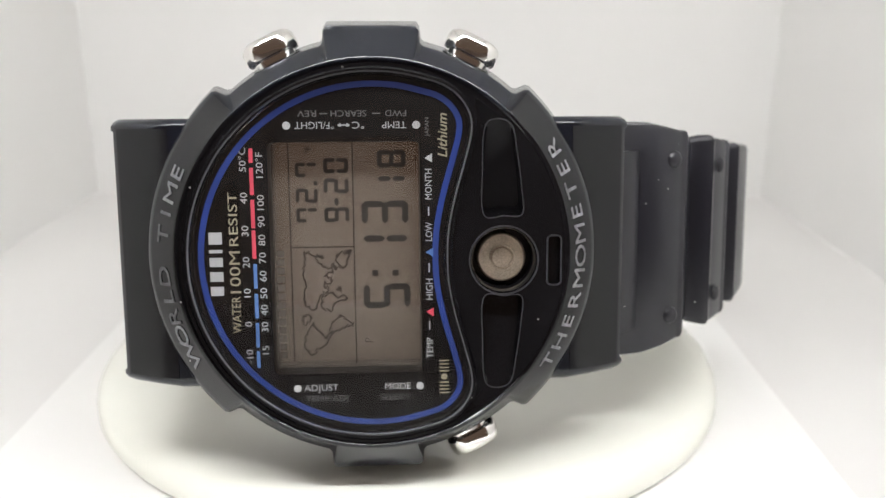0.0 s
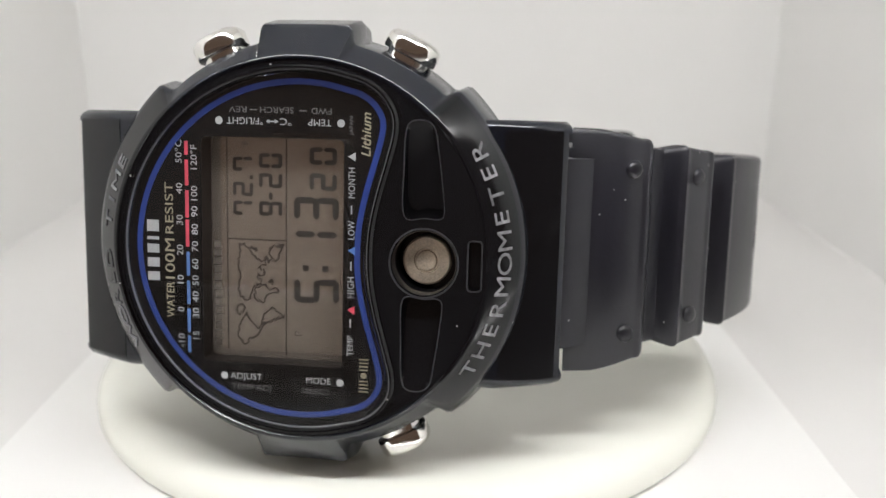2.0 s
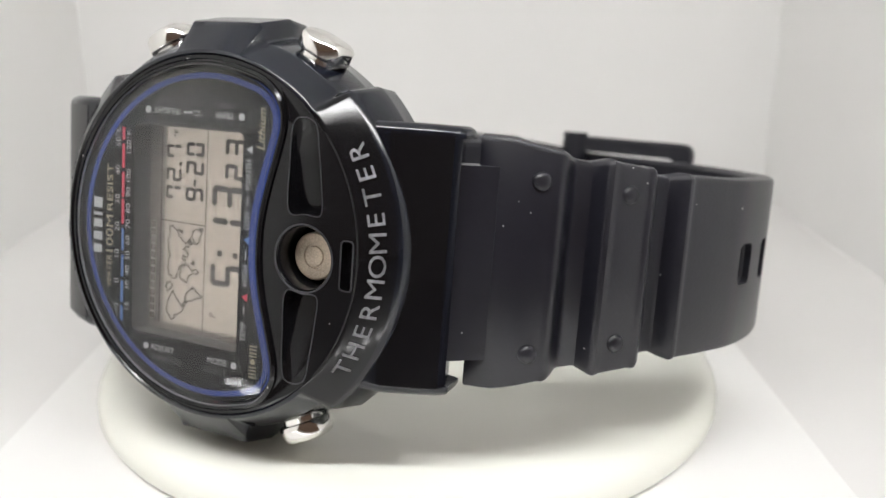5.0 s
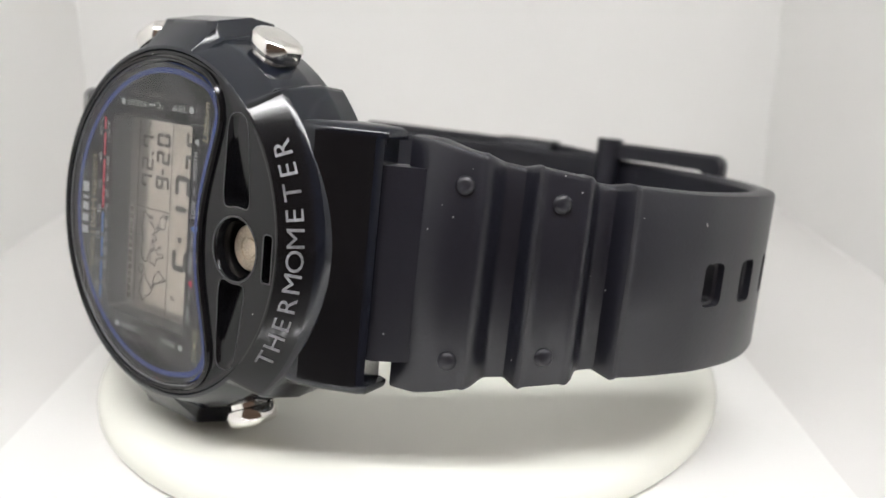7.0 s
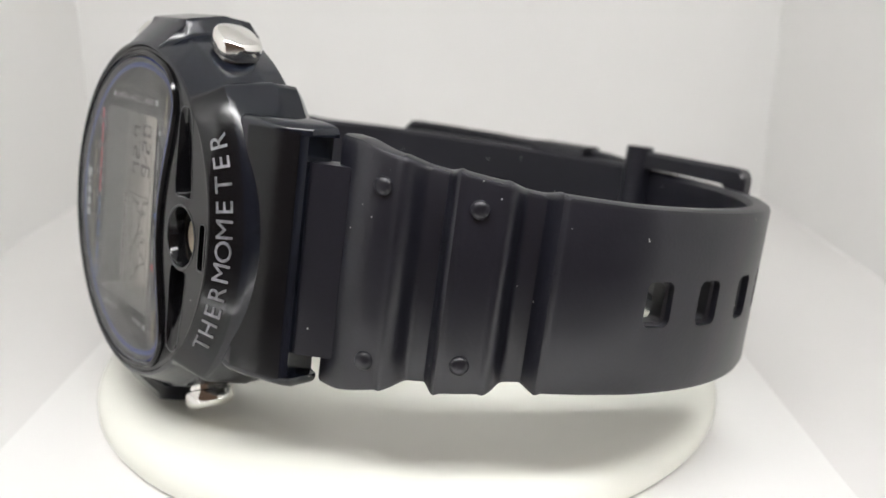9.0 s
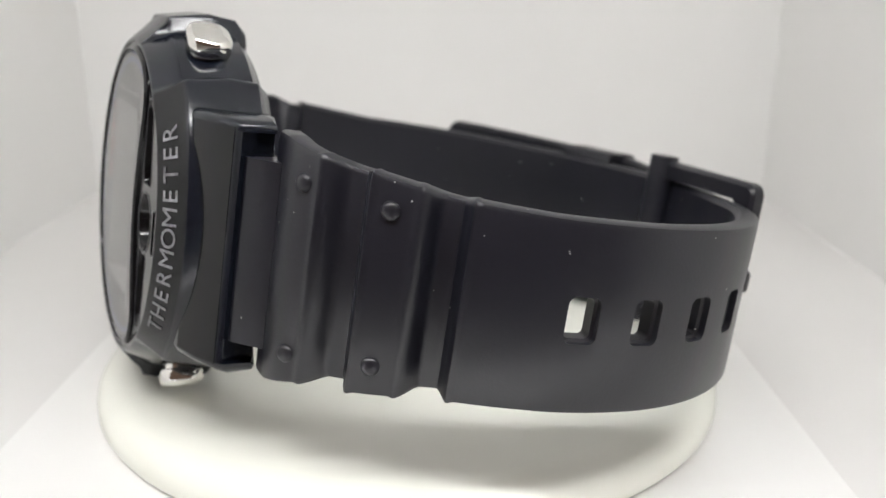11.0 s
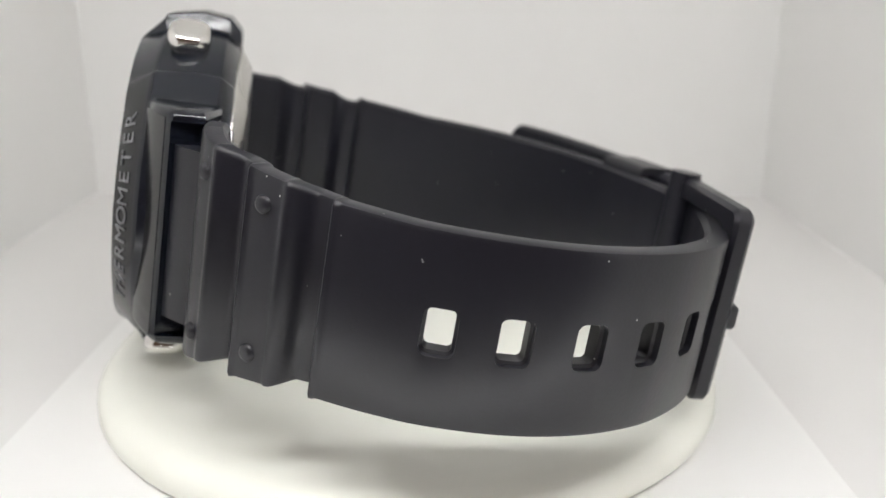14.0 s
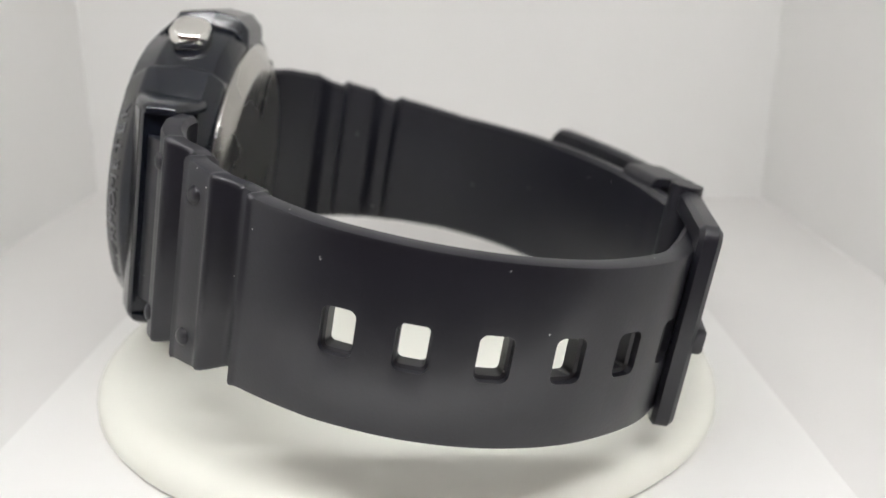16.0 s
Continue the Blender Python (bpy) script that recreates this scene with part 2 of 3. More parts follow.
def case():
    n = 360
    degs = [360 * i / n for i in range(n)]

    def level(z, fixed=None, shrink=0.0, least=None):
        out = []
        for d in degs:
            r = fixed if fixed else case_radius(d) - shrink
            if least and not fixed:
                r = min(r, least)
            out.append((r * math.cos(radians(d)), r * math.sin(radians(d)), z))
        return out

    def lip(z, r):
        out = []
        for d in degs:
            f = bump_step(abs((d + 180) % 360 - 180), -1, 38, 8)
            out.append((r * math.cos(radians(d)), r * math.sin(radians(d)), z + (min(z, 0.95) - z) * f))
        return out

    rings = [level(-3.1, 17.75), lip(0.9, 17.75), lip(1.05, 17.9), lip(1.03, 18.1), lip(0.88, 18.3), level(-1.4, None, 0.5, 20.7),
             level(-1.7, None, 0.15), level(-2.1, None, 0.0), level(-6.0, None, -0.8), level(-6.6, None, -0.7), level(-9.0, None, -0.5), level(-10.4, None, 0.9),
             level(-10.6, None, 1.8), level(-10.6, 12.0), level(-3.1, 12.0)]
    return loft(rings, caps=False, closed=True)


body = part("case_body", case(), RESIN, watch, "dark resin case with worn raised bezel")
body.data.materials.append(GLOSS)
for p in body.data.polygons:          # polished bands under the lettering
    c = p.center / MM
    if c.z > -1.3 and c.xy.length > 17.7 and abs(math.degrees(math.atan2(c.y, abs(c.x)))) < 46.5:
        p.material_index = 1


def case_back():
    rings = [ring(circle(r, 96), z) for r, z in ((18.2, -10.0), (18.2, -10.8), (17.5, -11.0), (16.8, -11.5), (15.8, -12.1), (15.0, -12.2), (3, -12.25))]
    return loft(rings)


part("case_back", case_back(), STEEL, watch, "polished steel case back")


def lug(side):
    """A wedge from the case to the strap: two cheeks, and between them a face that is hollow below for the strap's end."""
    bm = bmesh.new()
    cheek = [(12.5, -1.9), (18.6, -1.9), (21.6, -3.0), (24.3, -4.5), (24.95, -5.2), (24.6, -8.4), (20.0, -9.7), (12.5, -9.7)]
    hollow = [(12.5, -1.9), (18.6, -1.9), (21.6, -3.0), (24.3, -4.5), (24.7, -5.0), (24.4, -5.4), (23.4, -8.6), (12.5, -9.7)]
    rings = []
    for y, d, prof in ((-12.8, 0.6, cheek), (-12.5, 0.2, cheek), (-12.1, 0, cheek), (-11.7, 0, cheek), (-11.65, 0, hollow), (11.65, 0, hollow), (11.7, 0, cheek), (12.1, 0, cheek), (12.5, 0.2, cheek), (12.8, 0.6, cheek)):
        rings.append([(side * (x - (d if x > 20 else 0)), y, z - (d if z > -8 else -d * 0.5)) for x, z in prof])
    return loft(rings, bm=bm)


def lug_panel(side):
    prof = [(18.9, -1.93), (21.6, -2.93), (24.2, -4.36), (23.9, -4.9), (21.4, -3.5), (18.9, -2.5)]
    return loft([[(side * x, y, z) for x, z in prof] for y in (-11.9, 11.9)])


for side in (1, -1):
    ob = part("lug", lug(side), RESIN, watch)
    part("inlay", lug_panel(side), GLOSS, ob, "glossy black inlay")


# ---- strap ----
def along(pts, per=14):
    """Points of a smooth path in x, z, with arc length and outward normal."""
    path = spline(pts, per)
    out, s = [], 0.0
    for i, (x, z) in enumerate(path):
        ax, az = path[max(0, i - 1)]
        bx, bz = path[min(len(path) - 1, i + 1)]
        k = math.hypot(bx - ax, bz - az)
        if i:
            s += math.hypot(x - path[i - 1][0], z - path[i - 1][1])
        out.append((s, x, z, -(bz - az) / k, (bx - ax) / k))
    return out


def resample(pts, step):
    rows = along(pts, 30)
    out, k = [], 0
    total = rows[-1][0]
    n = int(total / step)
    for i in range(n + 1):
        s = total * i / n
        while k < len(rows) - 2 and rows[k + 1][0] < s:
            k += 1
        a, b = rows[k], rows[k + 1]
        f = (s - a[0]) / max(1e-9, b[0] - a[0])
        out.append(tuple(p + (q - p) * f for p, q in zip(a, b)))
    return out


def valley(s):
    """0 on a ridge or on the plain band, 1 in the bottom of a groove; each groove ends in a steep step."""
    deep = 0.0
    for lo, hi in ((8.2, 13.2), (18.0, 22.7)):
        if lo < s < hi:
            f = (s - lo) / (hi - lo)
            deep = max(deep, min(1.0, f / 0.42) * min(1.0, (1 - f) / 0.26))
    return deep * deep * (3 - 2 * deep)


def bead(s):
    """Thin raised lips along the edges of the ridges."""
    return sum(math.exp(-((s - e) / 0.32) ** 2) for e in (8.0, 13.3, 17.8, 22.8))


def half_width(s):
    """Half the width of the strap with the holes, and where its middle line runs."""
    w = float(np.interp(s, (0, 3, 8, 13, 18, 23, 30, 60), (12.4, 12.2, 11.05, 10.5, 9.9, 9.4, 9.15, 8.9)))
    return w - 0.45 * valley(s) + 0.12 * bead(s), float(np.interp(s, (0, 8, 60, 88, 100, 130), (-0.1, 0.2, 0.25, 0.4, 1.5, 1.9)))


def short_half_width(s):
    """The same for the strap with the buckle, which tapers less and leans a little."""
    w = float(np.interp(s, (0, 3, 6, 20, 34, 60), (12.2, 12.4, 12.2, 10.7, 9.7, 9.4)))
    return w - 0.45 * valley(s) + 0.12 * bead(s), float(np.interp(s, (0, 4, 10, 35, 60), (0.1, 0.5, 0.6, -0.1, 0.1)))


def strap_band(pts, width, flip=1, thick=2.5, tip=None):
    """The strap as a wavy band of even thickness, rounded along its edges. flip: -1 where the path runs clockwise."""
    rings = []
    rows = resample(pts, 0.26)
    total = rows[-1][0]
    for s, x, z, nx, nz in rows:
        nx, nz = nx * flip, nz * flip
        v = valley(s)
        w, c = width(s)
        if tip and total - s < tip:
            w *= max(0.15, math.sqrt(max(0.0, 1 - (1 - (total - s) / tip) ** 2)))
        o, t = -1.95 * v + 0.15 * bead(s), thick - 0.3 * v
        e = 0.55
        cross = ((-w + e, o), (w - e, o), (w - e * 0.3, o - e * 0.3), (w, o - e), (w, o - t + e), (w - e, o - t), (-w + e, o - t), (-w, o - t + e), (-w, o - e), (-w + e * 0.3, o - e * 0.3))
        rings.append([(x + nx * d, y + c, z + nz * d) for y, d in cross])
    return loft(rings)


LONG = [(25.0, -8.5), (28.0, -8.3), (31.0, -9.0), (34.8, -11.6), (38.3, -14.9), (42.2, -20.0), (45.7, -25.7), (47.6, -30.5), (48.7, -37.7), (48.0, -45.0), (45.4, -52.1),
        (41.4, -57.8), (37.0, -61.9), (31.6, -64.6), (26.6, -66.6), (20.6, -68.8), (14.0, -70.4), (5.0, -70.3), (-6.9, -67.1), (-17.3, -62.6), (-27.2, -56.6)]
SHORT = [(-23.9, -7.8), (-24.7, -11.2), (-26.6, -16.1), (-28.5, -21.6), (-29.2, -27.6), (-28.9, -35.1),
         (-26.7, -43.4), (-21.6, -51.5), (-13.4, -58.6), (-2.8, -64.1), (8.1, -66.9), (16.1, -67.9)]


def cut_holes(bm, cutters):
    """Punches the cutters through the band."""
    me = bpy.data.meshes.new("band")
    bmesh.ops.recalc_face_normals(bm, faces=bm.faces)
    bm.to_mesh(me)
    bm.free()
    ob = bpy.data.objects.new("band", me)
    scene.collection.objects.link(ob)
    tool_me = bpy.data.meshes.new("punch")
    bmesh.ops.recalc_face_normals(cutters, faces=cutters.faces)
    cutters.to_mesh(tool_me)
    cutters.free()
    tool = bpy.data.objects.new("punch", tool_me)
    scene.collection.objects.link(tool)
    mod = ob.modifiers.new("punch", "BOOLEAN")
    mod.object, mod.operation, mod.solver = tool, "DIFFERENCE", "EXACT"
    bpy.context.view_layer.update()
    done = bpy.data.meshes.new_from_object(ob.evaluated_get(bpy.context.evaluated_depsgraph_get()))
    bpy.data.objects.remove(ob)
    bpy.data.objects.remove(tool)
    out = bmesh.new()
    out.from_mesh(done)
    bpy.data.meshes.remove(done)
    return out


def frame_at(rows, s):
    return min(rows, key=lambda r: abs(r[0] - s))


HOLES = [33.6 + 7.15 * i for i in range(6)]


def long_strap():
    rows = resample(LONG, 0.45)
    cutters = bmesh.new()
    for s in HOLES:
        _, x, z, nx, nz = frame_at(rows, s)
        tx, tz = nz, -nx
        rings = []
        for wide, d in ((0.3, 3.0), (0.3, -0.75), (0.0, -0.95), (0.0, -6.0)):
            o = rounded(-1.3 - wide, -1.95 - wide, 1.3 + wide, 1.95 + wide, 0.5 + wide)
            rings.append([(x + tx * p + nx * d, q + 0.2, z + tz * p + nz * d) for p, q in o])
        loft(rings, bm=cutters)
    bm = cut_holes(strap_band(LONG, half_width, 1, 2.5, 3), cutters)
    strap = part("hole_strap", bm, STRAP, watch, "black matte resin strap with ridges and punched holes")
    for s, lo, hi in ((6.1, -8.2, 8.35), (15.54, -7.05, 7.5)):
        _, x, z, nx, nz = frame_at(rows, s)
        for y in (lo, hi):
            stud = Vector((nx, 0, nz))
            side = Vector((0, 1, 0)).cross(stud)
            rings = []
            for r, d in ((0.95, -0.2), (0.92, 0.05), (0.75, 0.3), (0.45, 0.42), (0.1, 0.45)):
                rings.append([tuple(Vector((x, y, z)) + stud * d + (side * math.cos(g) + Vector((0, 1, 0)) * math.sin(g)) * r)
                              for g in (2 * math.pi * k / 16 for k in range(16))])
            part("stud", loft(rings), STRAP, strap)
    return strap


long_strap()
part("buckle_strap", strap_band(SHORT, short_half_width, -1, 2.4), STRAP, watch, "black matte resin strap half with keeper loop")


def tongue(side):
    """The narrower end of a strap that sits between the lug's horns."""
    prof = [(23.0, -7.2), (24.4, -7.5), (25.4, -9.2), (25.6, -12.5), (23.6, -12.5), (22.8, -9.6)] if side < 0 else [(23.6, -5.35), (24.85, -5.7), (27.2, -8.25), (27.2, -10.6), (24.6, -10.9), (23.2, -9.4)]
    return loft([[(side * x, y, z) for x, z in prof] for y in (-9.3, 9.3)])


for side in (1, -1):
    part("strap_end", tongue(side), STRAP, watch)


def keeper(x, z, deg, length, half, name):
    """A resin loop round both strap halves."""
    bm = bmesh.new()
    outer = rounded(-half, -3.4, half, 3.4, 1.2)
    inner = rounded(-half + 1.1, -2.4, half - 1.1, 2.4, 0.8)
    c, s = math.cos(radians(deg)), math.sin(radians(deg))

    def put(o, a):
        return [(x + a * c - d * s, y - 0.4, z + a * s + d * c) for y, d in o]

    loft([put(inner, -length / 2), put(outer, -length / 2), put(outer, length / 2), put(inner, length / 2)], caps=False, closed=True, bm=bm)
    part(name, bm, STRAP, watch, "black resin keeper loop")


keeper(2.0, -67.0, -15, 8.5, 11.3, "strap_keeper")


def buckle():
    """A heavy resin frame with a prong, at the back of the loop."""
    bm = bmesh.new()
    outer = rounded(14.6, -10.4, 35.3, 11.9, 1.6)
    inner = rounded(17.4, -8.6, 32.6, 9.6, 1.0)

    def put(o, d):
        return [(x, y, -65.73 + 0.135 * (x - 14.6) - d) for x, y in o]

    loft([put(inner, 0.3), put(inset(outer, 0.5), 0.3), put(outer, 0.8), put(outer, 2.2), put(inset(outer, 0.5), 2.7), put(inner, 2.7)], caps=False, closed=True, bm=bm)
    ob = part("buckle", bm, STRAP, watch, "black resin buckle frame")
    tongue_bar = rounded(14.6, -1.6, 34.9, 1.2, 0.6)
    prong = loft([put(inset(tongue_bar, 0.25), 2.2), put(tongue_bar, 2.5), put(tongue_bar, 3.4), put(inset(tongue_bar, 0.25), 3.7)])
    part("prong", prong, STRAP, ob)
    hinge = [[(16.4 + 1.9 * math.cos(g), y, -66.5 + 1.9 * math.sin(g)) for g in (2 * math.pi * k / 20 for k in range(20))] for y in (-10.9, -10.4, 11.9, 12.4)]
    part("hinge", loft(hinge), STRAP, ob)


buckle()


# ---- dial and glass ----
def kidney(d=0.0):
    """Outline of the glass: a disc bitten on the six o'clock side by a shallow curve; d moves it inwards."""
    right = [(4.6, -16.3), (6.4, -15.75), (7.9, -14.7), (8.9, -13.1), (9.05, -11.4), (8.5, -9.0), (7.55, -5.6), (6.95, -2.6), (6.8, 0.0),
             (6.95, 2.6), (7.55, 5.6), (8.5, 9.0), (9.05, 11.4), (8.9, 13.1), (7.9, 14.7), (6.4, 15.75), (4.6, 16.3)]
    arc = [(16.95 * math.cos(radians(a)), 16.95 * math.sin(radians(a))) for a in range(80, 281, 5)]
    path = spline(right + arc, 5, closed=True)
    return inset(path, d) if d else path


window = loft([ring(rounded(-9.5, -11.0, 4.3, 10.6, 0.5), z) for z in (-3, 3)])
part("dial_plate", cut_holes(slab(kidney(0.1), -2.45, 0.0, 0.05), window), DIAL, watch, "black dial plate with printed scales")
part("blue_ring", strip(kidney(1.15), 0.54, 0.0, 0.03, closed=True), BLUE, watch, "blue line round the dial")
glass = part("glass", slab(kidney(0.13), 0.0, 1.1, 0.25), GLASS, watch, "clear mineral glass")
glass.visible_shadow = False
# the grey of this rim paints the reflection on the glass's bevelled edge
part("glass_rim", strip(kidney(0.02), 0.2, 0.85, 1.05, closed=True), RIM, watch, "thin rim round the glass, grey for its bevel's reflection")
part("glass_seat", loft([ring(kidney(-0.42), -0.5), ring(kidney(-0.42), 1.05), ring(kidney(-0.2), 1.3), ring(kidney(0.0), 1.3), ring(kidney(0.04), -0.5)], caps=False, closed=True), GLOSS, watch)
lcd = part("lcd", slab(rounded(-9.7, -11.2, 4.5, 10.8, 0.5), -0.5, 0.02, 0.02), LCD, watch, "pale grey liquid crystal display")
lcd.location = (0, 0, -2.3 * MM)
lcd.scale = (1.025, 1.025, 1.0)


def sensor_panel():
    """The gloss panel beside the glass, with two wing-shaped pockets, the sensor's well and a slot."""
    cut = bmesh.new()
    loft([ring(kidney(-0.3), -3), ring(kidney(-0.3), 3)], bm=cut)
    for side in (1, -1):
        wing = spline([(10.1, side * 3.9), (12.0, side * 3.75), (13.7, side * 3.9), (13.6, side * 6.5), (13.2, side * 9.5), (12.7, side * 12.0), (11.3, side * 12.6), (10.2, side * 11.8), (10.0, side * 8.0)], 4, closed=True)
        wing = wing[::side]
        floor = [(x, y, 0.72 - 1.5 * max(0.0, 1 - (abs(y) - 3.8) / 8.4)) for x, y in inset(wing, 0.25)]
        loft([floor, ring(wing, 0.9), ring(inset(wing, -0.1), 2)], bm=cut)
    loft([ring(circle(2.75, 40, 12.0, -0.4), -3), ring(circle(2.95, 40, 12.0, -0.4), 0.7), ring(circle(3.35, 40, 12.0, -0.4), 1.2)], bm=cut)
    slot = rounded(16.1, -2.75, 17.3, 1.8, 0.35)
    loft([ring(slot, 0.0), ring(slot, 2)], bm=cut)
    return cut_holes(slab(circle(17.74, 180), -2.5, 0.85, 0.02), cut)


panel = part("sensor_panel", sensor_panel(), GLOSS, watch, "glossy black panel with pockets round the sensor")
# paler strips along pocket, slot and well rims paint their edge highlights
for side in (1, -1):
    wing = spline([(10.1, side * 3.9), (12.0, side * 3.75), (13.7, side * 3.9), (13.6, side * 6.5), (13.2, side * 9.5), (12.7, side * 12.0), (11.3, side * 12.6), (10.2, side * 11.8), (10.0, side * 8.0)], 6, closed=True)
    part("pocket_rim_glint", strip(wing, 0.1, 0.84, 0.89, closed=True), EDGE_GLINT, panel)
part("slot_rim_glint", strip(rounded(16.05, -2.8, 17.35, 1.85, 0.4), 0.14, 0.84, 0.91, closed=True), EDGE_GLINT, panel)
part("well_rim_glint", strip(circle(3.2, 48, 12.0, -0.4), 0.16, 0.84, 0.91, closed=True), EDGE_GLINT, panel)
part("panel_floor", slab(circle(17.3), -3.2, -2.85, 0.05), GLOSS, panel)
sensor = part("temperature_sensor", loft([ring(circle(r, 48, 12.0, -0.4), z) for r, z in ((2.3, -2.85), (2.3, -1.1), (2.15, -0.95), (1.2, -0.93), (1.14, -1.1), (0.98, -1.1), (0.92, -0.95), (0.3, -0.93))]), SENSOR, watch, "worn round steel temperature sensor")


# ---- pushers ----
def pusher(deg):
    c, s = math.cos(radians(deg)), math.sin(radians(deg))
    rings = []
    for d, r in ((0.55, 17.5), (0.55, 20.6), (0.1, 20.65), (0.0, 20.8), (0.0, 22.0), (0.2, 22.35), (0.6, 22.6), (1.3, 22.72)):
        o = inset(rounded(-2.6, -2.35, 2.6, 2.35, 2.0, 8), d)
        rings.append([(r * c - a * s, r * s + a * c, -4.9 + b) for a, b in o])
    part("pusher", loft(rings), CHROME, watch, "polished steel pusher")


for deg in (63.6, 116.4, -63.6):
    pusher(deg)


def spring_bar():
    rings = [[(25.6 + 0.4 * math.cos(g), y, -9.4 + 0.4 * math.sin(g)) for g in (2 * math.pi * k / 12 for k in range(12))] for y in (9.0, 12.05)]
    part("spring_bar", loft(rings), CHROME, watch, "thin steel spring bar")


spring_bar()


# ---- lettering pressed into the bezel ----
def bezel_letter(ch, deg, outward, mat):
    bm = words(ch, 1.66, 0, 0, 0, 0, depth=0.08, bold=0.0)
    c, s = math.cos(radians(deg)), math.sin(radians(deg))
    mid = Vector((19.35 * c, 19.35 * s, -0.09))
    down = Vector((c * 2.4, s * 2.4, -2.28)).normalized()     # outwards along the slope
    flat = Vector((-s, c, 0))
    x, y = (-flat, down) if outward else (flat, -down)
    z = x.cross(y)
    for v in bm.verts:
        v.co = mid + x * v.co.x * 1.2 + y * v.co.y + z * v.co.z
    part("letter", bm, mat, watch, smooth=0)


for i, ch in enumerate("THERMOMETER"):
    bezel_letter(ch, -32.2 + 6.3 * i, False, WORN)
for i, ch in enumerate("WORLD TIME"):
    if ch != " ":
        bezel_letter(ch, 207.5 - 5.75 * i, True, FAINT if i in (2, 3, 4, 6, 7) else WORN)


# ---- print on the dial ----
def printed(text, size, x, y, turn, mat, width=None, shear=0.0, bold=0.0):
    part("printed_word", words(text, size * 0.86, x, y, 0.004, turn, width, shear, 0.02, bold, 1.22), mat, watch, smooth=0)


def bar(x0, y0, x1, y1, mat, name="printed_bar"):
    part(name, slab([(x0, y0), (x1, y0), (x1, y1), (x0, y1)], 0.0, 0.025, 0.005), mat, watch, smooth=0)


for y, w in ((-2.95, 1.15), (-1.6, 1.2), (-0.25, 1.15), (0.75, 0.4), (1.95, 1.5)):
    bar(-15.05, y - w * 0.37, -13.85, y + w * 0.37, INK, "maker_mark")
printed("WATER", 0.95, -12.8, -5.2, 90, GOLD, 3.5)
printed("100M", 1.15, -12.8, -1.2, 90, GOLD, 3.9)
printed("RESIST", 0.95, -12.8, 3.7, 90, GOLD, 4.9)
for text, y in (("-10", -9.2), ("0", -6.1), ("10", -3.15), ("20", -0.3), ("30", 2.6), ("40", 5.6), ("50\u00b0C", 9.1)):
    printed(text, 0.72, -11.75, y, 90, INK)
for text, y in (("15", -8.6), ("30", -6.4), ("40", -4.8), ("50", -3.2), ("60", -1.6), ("70", 0.1), ("80", 1.75), ("90", 3.45), ("100", 5.2), ("120\u00b0F", 8.6)):
    printed(text, 0.72, -10.25, y, 90, INK)
for lo, hi in ((8.8, 10.1), (5.9, 8.35), (2.85, 5.45), (0.05, 2.65)):
    bar(-11.15, lo, -10.8, hi, RED)
for lo, hi in ((-2.75, -0.45), (-5.55, -3.25), (-8.3, -6.0), (-10.3, -8.7)):
    bar(-11.1, lo, -10.78, hi, PALEBLUE)
for x, y in ((-7.7, 12.1), (4.0, 12.1), (-7.4, -12.4), (4.1, -12.4)):
    part("printed_dot", slab(circle(0.36, 24, x, y), 0.0, 0.03, 0.005), INK, watch, smooth=0)
printed("ADJUST", 0.72, -5.2, -12.35, 0, INK, 3.2)
printed("TEMP ADJ", 0.66, -4.7, -13.4, 0, DIMINK, 4.0)
printed("MODE", 0.72, 2.0, -12.35, 0, INK, 2.4)
printed("SELECT", 0.66, 1.75, -13.4, 0, DIMINK, 2.9)
printed("TEMP", 0.72, 2.0, 12.1, 180, INK, 2.2)
printed("\u00b0C", 0.72, -1.25, 12.1, 180, INK)
bar(-3.0, 12.06, -2.1, 12.18, INK)
for x, d in ((-3.15, 1), (-1.95, -1)):
    part("printed_mark", slab([(x, 12.12), (x + 0.35 * d, 12.12 - 0.2 * d), (x + 0.35 * d, 12.12 + 0.2 * d)], 0.0, 0.025, 0.003), INK, watch, smooth=0)
printed("\u00b0F/LIGHT", 0.72, -5.2, 12.1, 180, INK, 3.5)
printed("FWD", 0.66, 2.15, 13.15, 180, DIMINK, 1.9)
printed("SEARCH", 0.66, -2.1, 13.15, 180, DIMINK, 3.2)
printed("REV", 0.66, -5.85, 13.15, 180, DIMINK, 1.7)
for x in (0.4, -4.35):
    bar(x - 0.35, 13.1, x + 0.35, 13.2, DIMINK)
for text, lo, hi in (("TEMP", -9.7, -7.75), ("HIGH", -4.1, -2.1), ("LOW", 1.45, 3.2), ("MONTH", 5.3, 8.1)):
    printed(text, 0.74, 5.05, (lo + hi) / 2, 90, INK, hi - lo)
for lo, hi in ((-6.95, -6.15), (-1.5, -0.65), (3.8, 4.6)):
    bar(5.0, lo, 5.12, hi, INK)
for y, mat in ((-5.25, RED), (0.4, PALEBLUE), (9.1, INK)):
    part("printed_mark", slab([(5.45, y - 0.45), (5.45, y + 0.4), (4.75, y)][::1], 0.0, 0.03, 0.004) if y < 9 else slab([(5.4, y - 0.4), (5.4, y + 0.4), (4.7, y)], 0.0, 0.03, 0.004), mat, watch, smooth=0)
printed("JAPAN", 0.42, 4.95, 11.9, 90, DIMINK, 1.7)
printed("Lithium", 1.0, 6.35, 11.15, 90, GOLD, 4.0, 0.25, 0.015)
for k in range(4):
    for d in (-1, 1):
        y = -11.55 + d * (0.55 + 0.34 * k)
        bar(5.95, y - 0.06, 6.85, y + 0.06, GOLD)
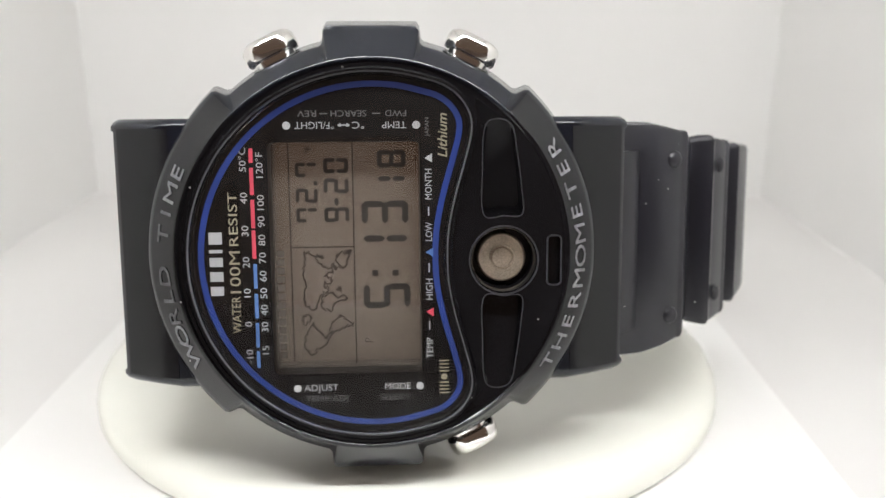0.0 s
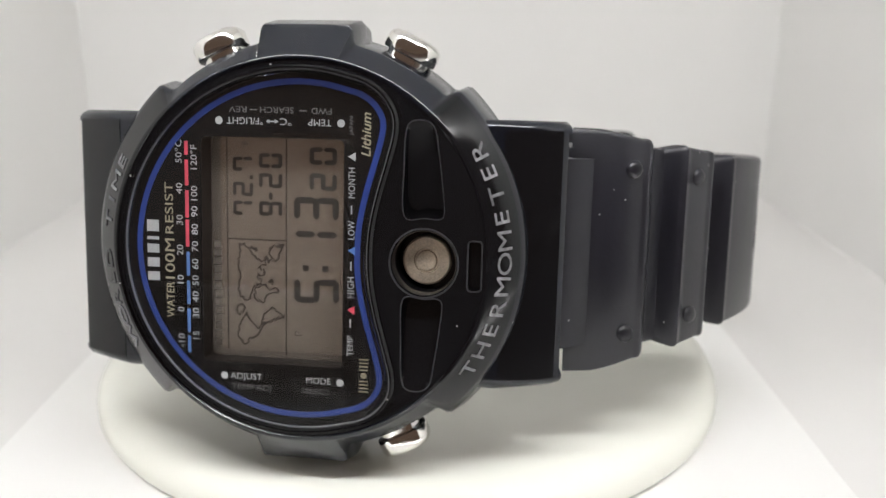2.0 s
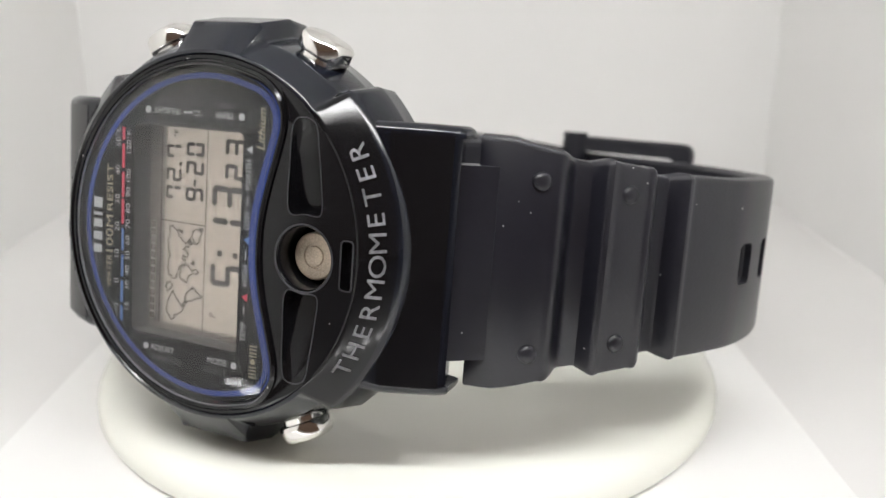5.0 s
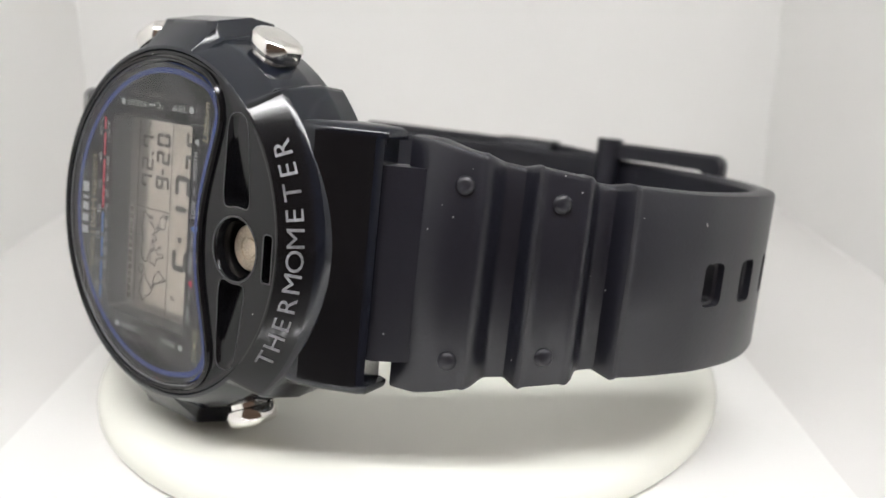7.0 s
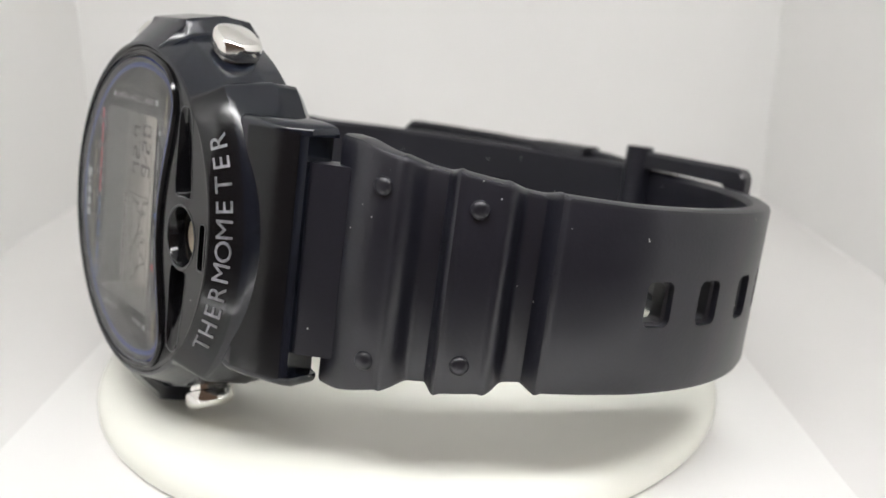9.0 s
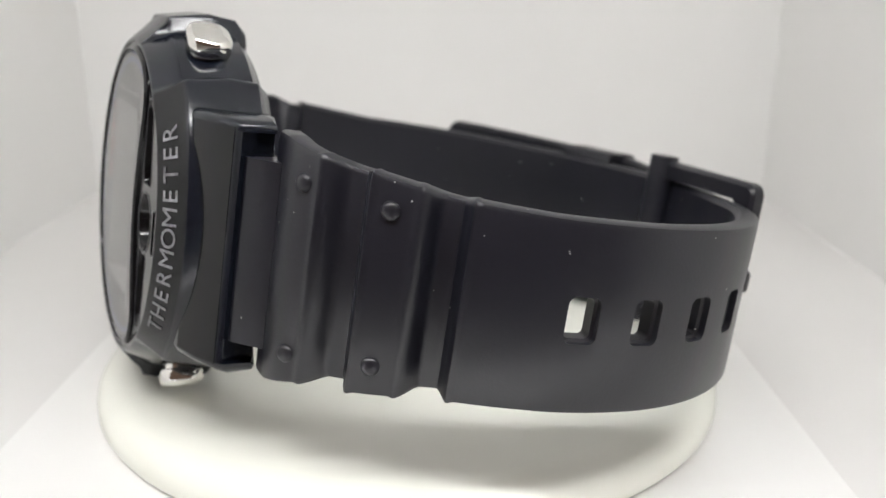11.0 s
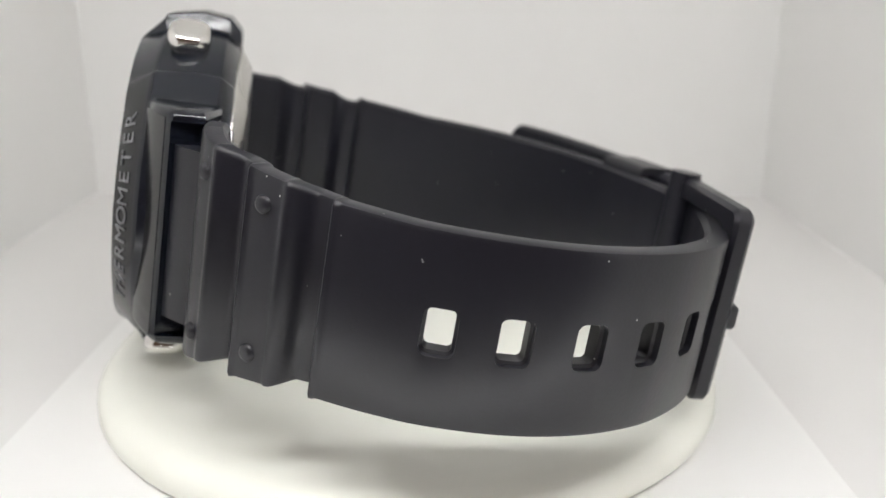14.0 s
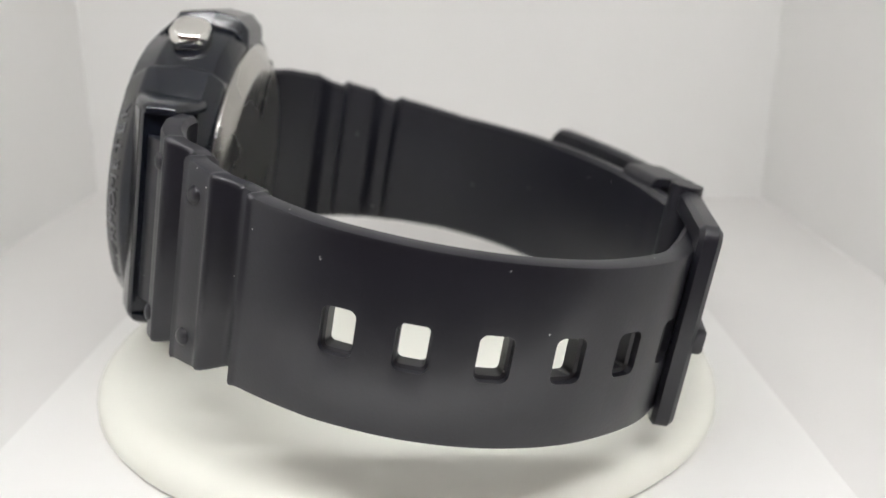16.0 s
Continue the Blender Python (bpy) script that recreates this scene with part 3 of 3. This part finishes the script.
part("printed_dot", slab(circle(0.3, 20, 6.4, -11.55), 0.0, 0.03, 0.005), GOLD, watch, smooth=0)

# ---- liquid crystal figures; height of a figure runs along -x, its width along y ----
SEGMENTS = {"0": "abcdef", "1": "bc", "2": "abged", "3": "abgcd", "4": "fgbc", "5": "afgcd", "6": "afgedc", "7": "abcf", "8": "abcdefg", "9": "abcdfg", "-": "g"}
display = bpy.data.objects["lcd"]


def segment(which, x0, y0, h, w, t, bm=None):
    """One bar of a figure whose foot is at x0 (its top at x0 - h) and which spans y0 to y0 + w."""
    g = t * 0.12
    m = h / 2
    c = {"a": ((0, h), (w, h)), "g": ((0, m), (w, m)), "d": ((0, 0), (w, 0)), "f": ((0, m), (0, h)), "b": ((w, m), (w, h)), "e": ((0, 0), (0, m)), "c": ((w, 0), (w, m))}[which]
    (ax, ay), (bx, by) = c
    k = math.hypot(bx - ax, by - ay)
    ux, uy = (bx - ax) / k, (by - ay) / k
    # pull the bar inside the figure's box
    ox = 0 if ax != bx else (t / 2 if ax == 0 else -t / 2)
    oy = 0 if ay != by else (t / 2 if ay == 0 else -t / 2 if ay == h else 0)
    pts = []
    for f, d in ((g, 0), (g + t / 2, -t / 2), (k - g - t / 2, -t / 2), (k - g, 0), (k - g - t / 2, t / 2), (g + t / 2, t / 2)):
        a, b = ax + ox + ux * f - uy * d, ay + oy + uy * f + ux * d
        pts.append((x0 - b, y0 + a))
    return slab(pts[::-1], 0.02, 0.045, 0.004, bm=bm)


def figure(ch, x0, y0, h, w, t):
    bm = bmesh.new()
    for which in SEGMENTS[ch]:
        segment(which, x0, y0, h, w, t, bm)
    part("digit", bm, LCDINK, display, smooth=0)


figure("5", 3.25, -5.15, 4.35, 2.3, 0.58)
figure("1", 3.1, -0.4, 4.2, 2.1, 0.58)
figure("3", 3.15, 2.75, 4.3, 2.15, 0.58)
for x in (0.0, 1.9):
    part("colon_dot", slab(rounded(x - 0.28, -2.1, x + 0.28, -1.55, 0.08), 0.02, 0.045, 0.004), LCDINK, display, smooth=0)
for ch, y in (("7", 3.0), ("2", 4.8), ("7", 7.15)):
    figure(ch, -5.15, y, 1.95, 1.3, 0.3)
part("point", slab(rounded(-5.45, 6.4, -5.15, 6.75, 0.05), 0.02, 0.045, 0.004), LCDINK, display, smooth=0)
for ch, y in (("9", 3.0), ("-", 4.45), ("2", 5.65), ("0", 7.5)):
    figure(ch, -2.3, y, 2.25, 1.35 if ch != "-" else 0.8, 0.34)
part("unit_mark", words("\u00b0F", 0.6, -5.9, 9.6, 0.02, 90), LCDINK, display, smooth=0)
part("afternoon_mark", words("P", 0.75, -0.7, -8.2, 0.02, 90), LCDFAINT, display, smooth=0)
for x0, y0, x1, y1 in ((-7.75, -10.1, -7.65, 10.3), (-1.95, -10.4, -1.85, 10.4), (-7.7, 0.63, -1.9, 0.73)):
    part("rule_line", slab([(x0, y0), (x1, y0), (x1, y1), (x0, y1)], 0.02, 0.04, 0.004), LCDINK, display, smooth=0)

COASTS = (
    ((0.00, 0.80), (0.05, 0.92), (0.16, 0.94), (0.24, 0.88), (0.30, 0.78), (0.24, 0.70), (0.19, 0.60), (0.15, 0.50), (0.21, 0.42), (0.16, 0.44), (0.10, 0.54), (0.05, 0.66)),
    ((0.21, 0.42), (0.28, 0.40), (0.37, 0.28), (0.33, 0.16), (0.29, 0.02), (0.27, 0.06), (0.26, 0.20), (0.22, 0.32)),
    ((0.30, 0.96), (0.37, 0.98), (0.38, 0.86), (0.33, 0.80)),
    ((0.44, 0.56), (0.50, 0.60), (0.56, 0.55), (0.61, 0.42), (0.57, 0.32), (0.55, 0.14), (0.51, 0.12), (0.50, 0.34), (0.43, 0.42)),
    ((0.44, 0.70), (0.46, 0.86), (0.52, 0.94), (0.62, 0.90), (0.76, 0.96), (0.90, 0.92), (0.99, 0.86), (0.94, 0.74), (0.88, 0.62), (0.84, 0.50), (0.80, 0.38), (0.77, 0.52),
     (0.72, 0.40), (0.68, 0.54), (0.62, 0.46), (0.58, 0.60), (0.50, 0.64)),
    ((0.84, 0.20), (0.90, 0.28), (0.96, 0.24), (0.98, 0.12), (0.93, 0.06), (0.86, 0.10)),
    ((0.82, 0.32), (0.87, 0.36), (0.86, 0.29)), ((0.93, 0.60), (0.97, 0.66), (0.95, 0.58)), ((0.98, 0.02), (1.0, 0.08), (1.0, 0.01)), ((0.62, 0.24), (0.64, 0.30), (0.64, 0.22)))


def world_map():
    bm = bmesh.new()
    rough = random.Random(4)
    for coast in COASTS:
        pts = [(-2.2 - 4.7 * v, -9.4 + 9.7 * u) for u, v in coast]
        fine = [(x + rough.uniform(-0.2, 0.2), y + rough.uniform(-0.2, 0.2)) for x, y in spline(pts, 5, closed=True)]
        strip(fine, 0.12, 0.02, 0.04, bm=bm, closed=True)
    part("world_map", bm, LCDINK, display, "thin outline map of the continents", smooth=0)


world_map()
bars = bmesh.new()
for k in range(13):
    y = -9.8 + 0.8 * k
    slab([(-9.0, y), (-8.35, y), (-8.35, y + 0.6), (-9.0, y + 0.6)], 0.02, 0.035, 0.003, bm=bars)
part("city_bar", bars, LCDFAINT, display, smooth=0)

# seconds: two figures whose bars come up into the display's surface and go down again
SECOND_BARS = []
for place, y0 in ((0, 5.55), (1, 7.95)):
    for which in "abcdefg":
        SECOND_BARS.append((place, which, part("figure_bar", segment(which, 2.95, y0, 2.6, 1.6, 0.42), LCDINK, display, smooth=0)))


# ---- all movement ----
def motions():
    walk(watch, [(k * 0.5, spin(k * 0.5) @ REST) for k in range(33)])
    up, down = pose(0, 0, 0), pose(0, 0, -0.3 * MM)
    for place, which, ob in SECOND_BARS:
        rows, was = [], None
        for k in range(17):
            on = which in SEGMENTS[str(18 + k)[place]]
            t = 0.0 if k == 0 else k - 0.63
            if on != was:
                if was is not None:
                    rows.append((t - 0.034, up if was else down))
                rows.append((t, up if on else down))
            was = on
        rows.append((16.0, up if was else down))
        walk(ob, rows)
    walk(DISC, [(k * 0.5, spin(k * 0.5)) for k in range(33)])


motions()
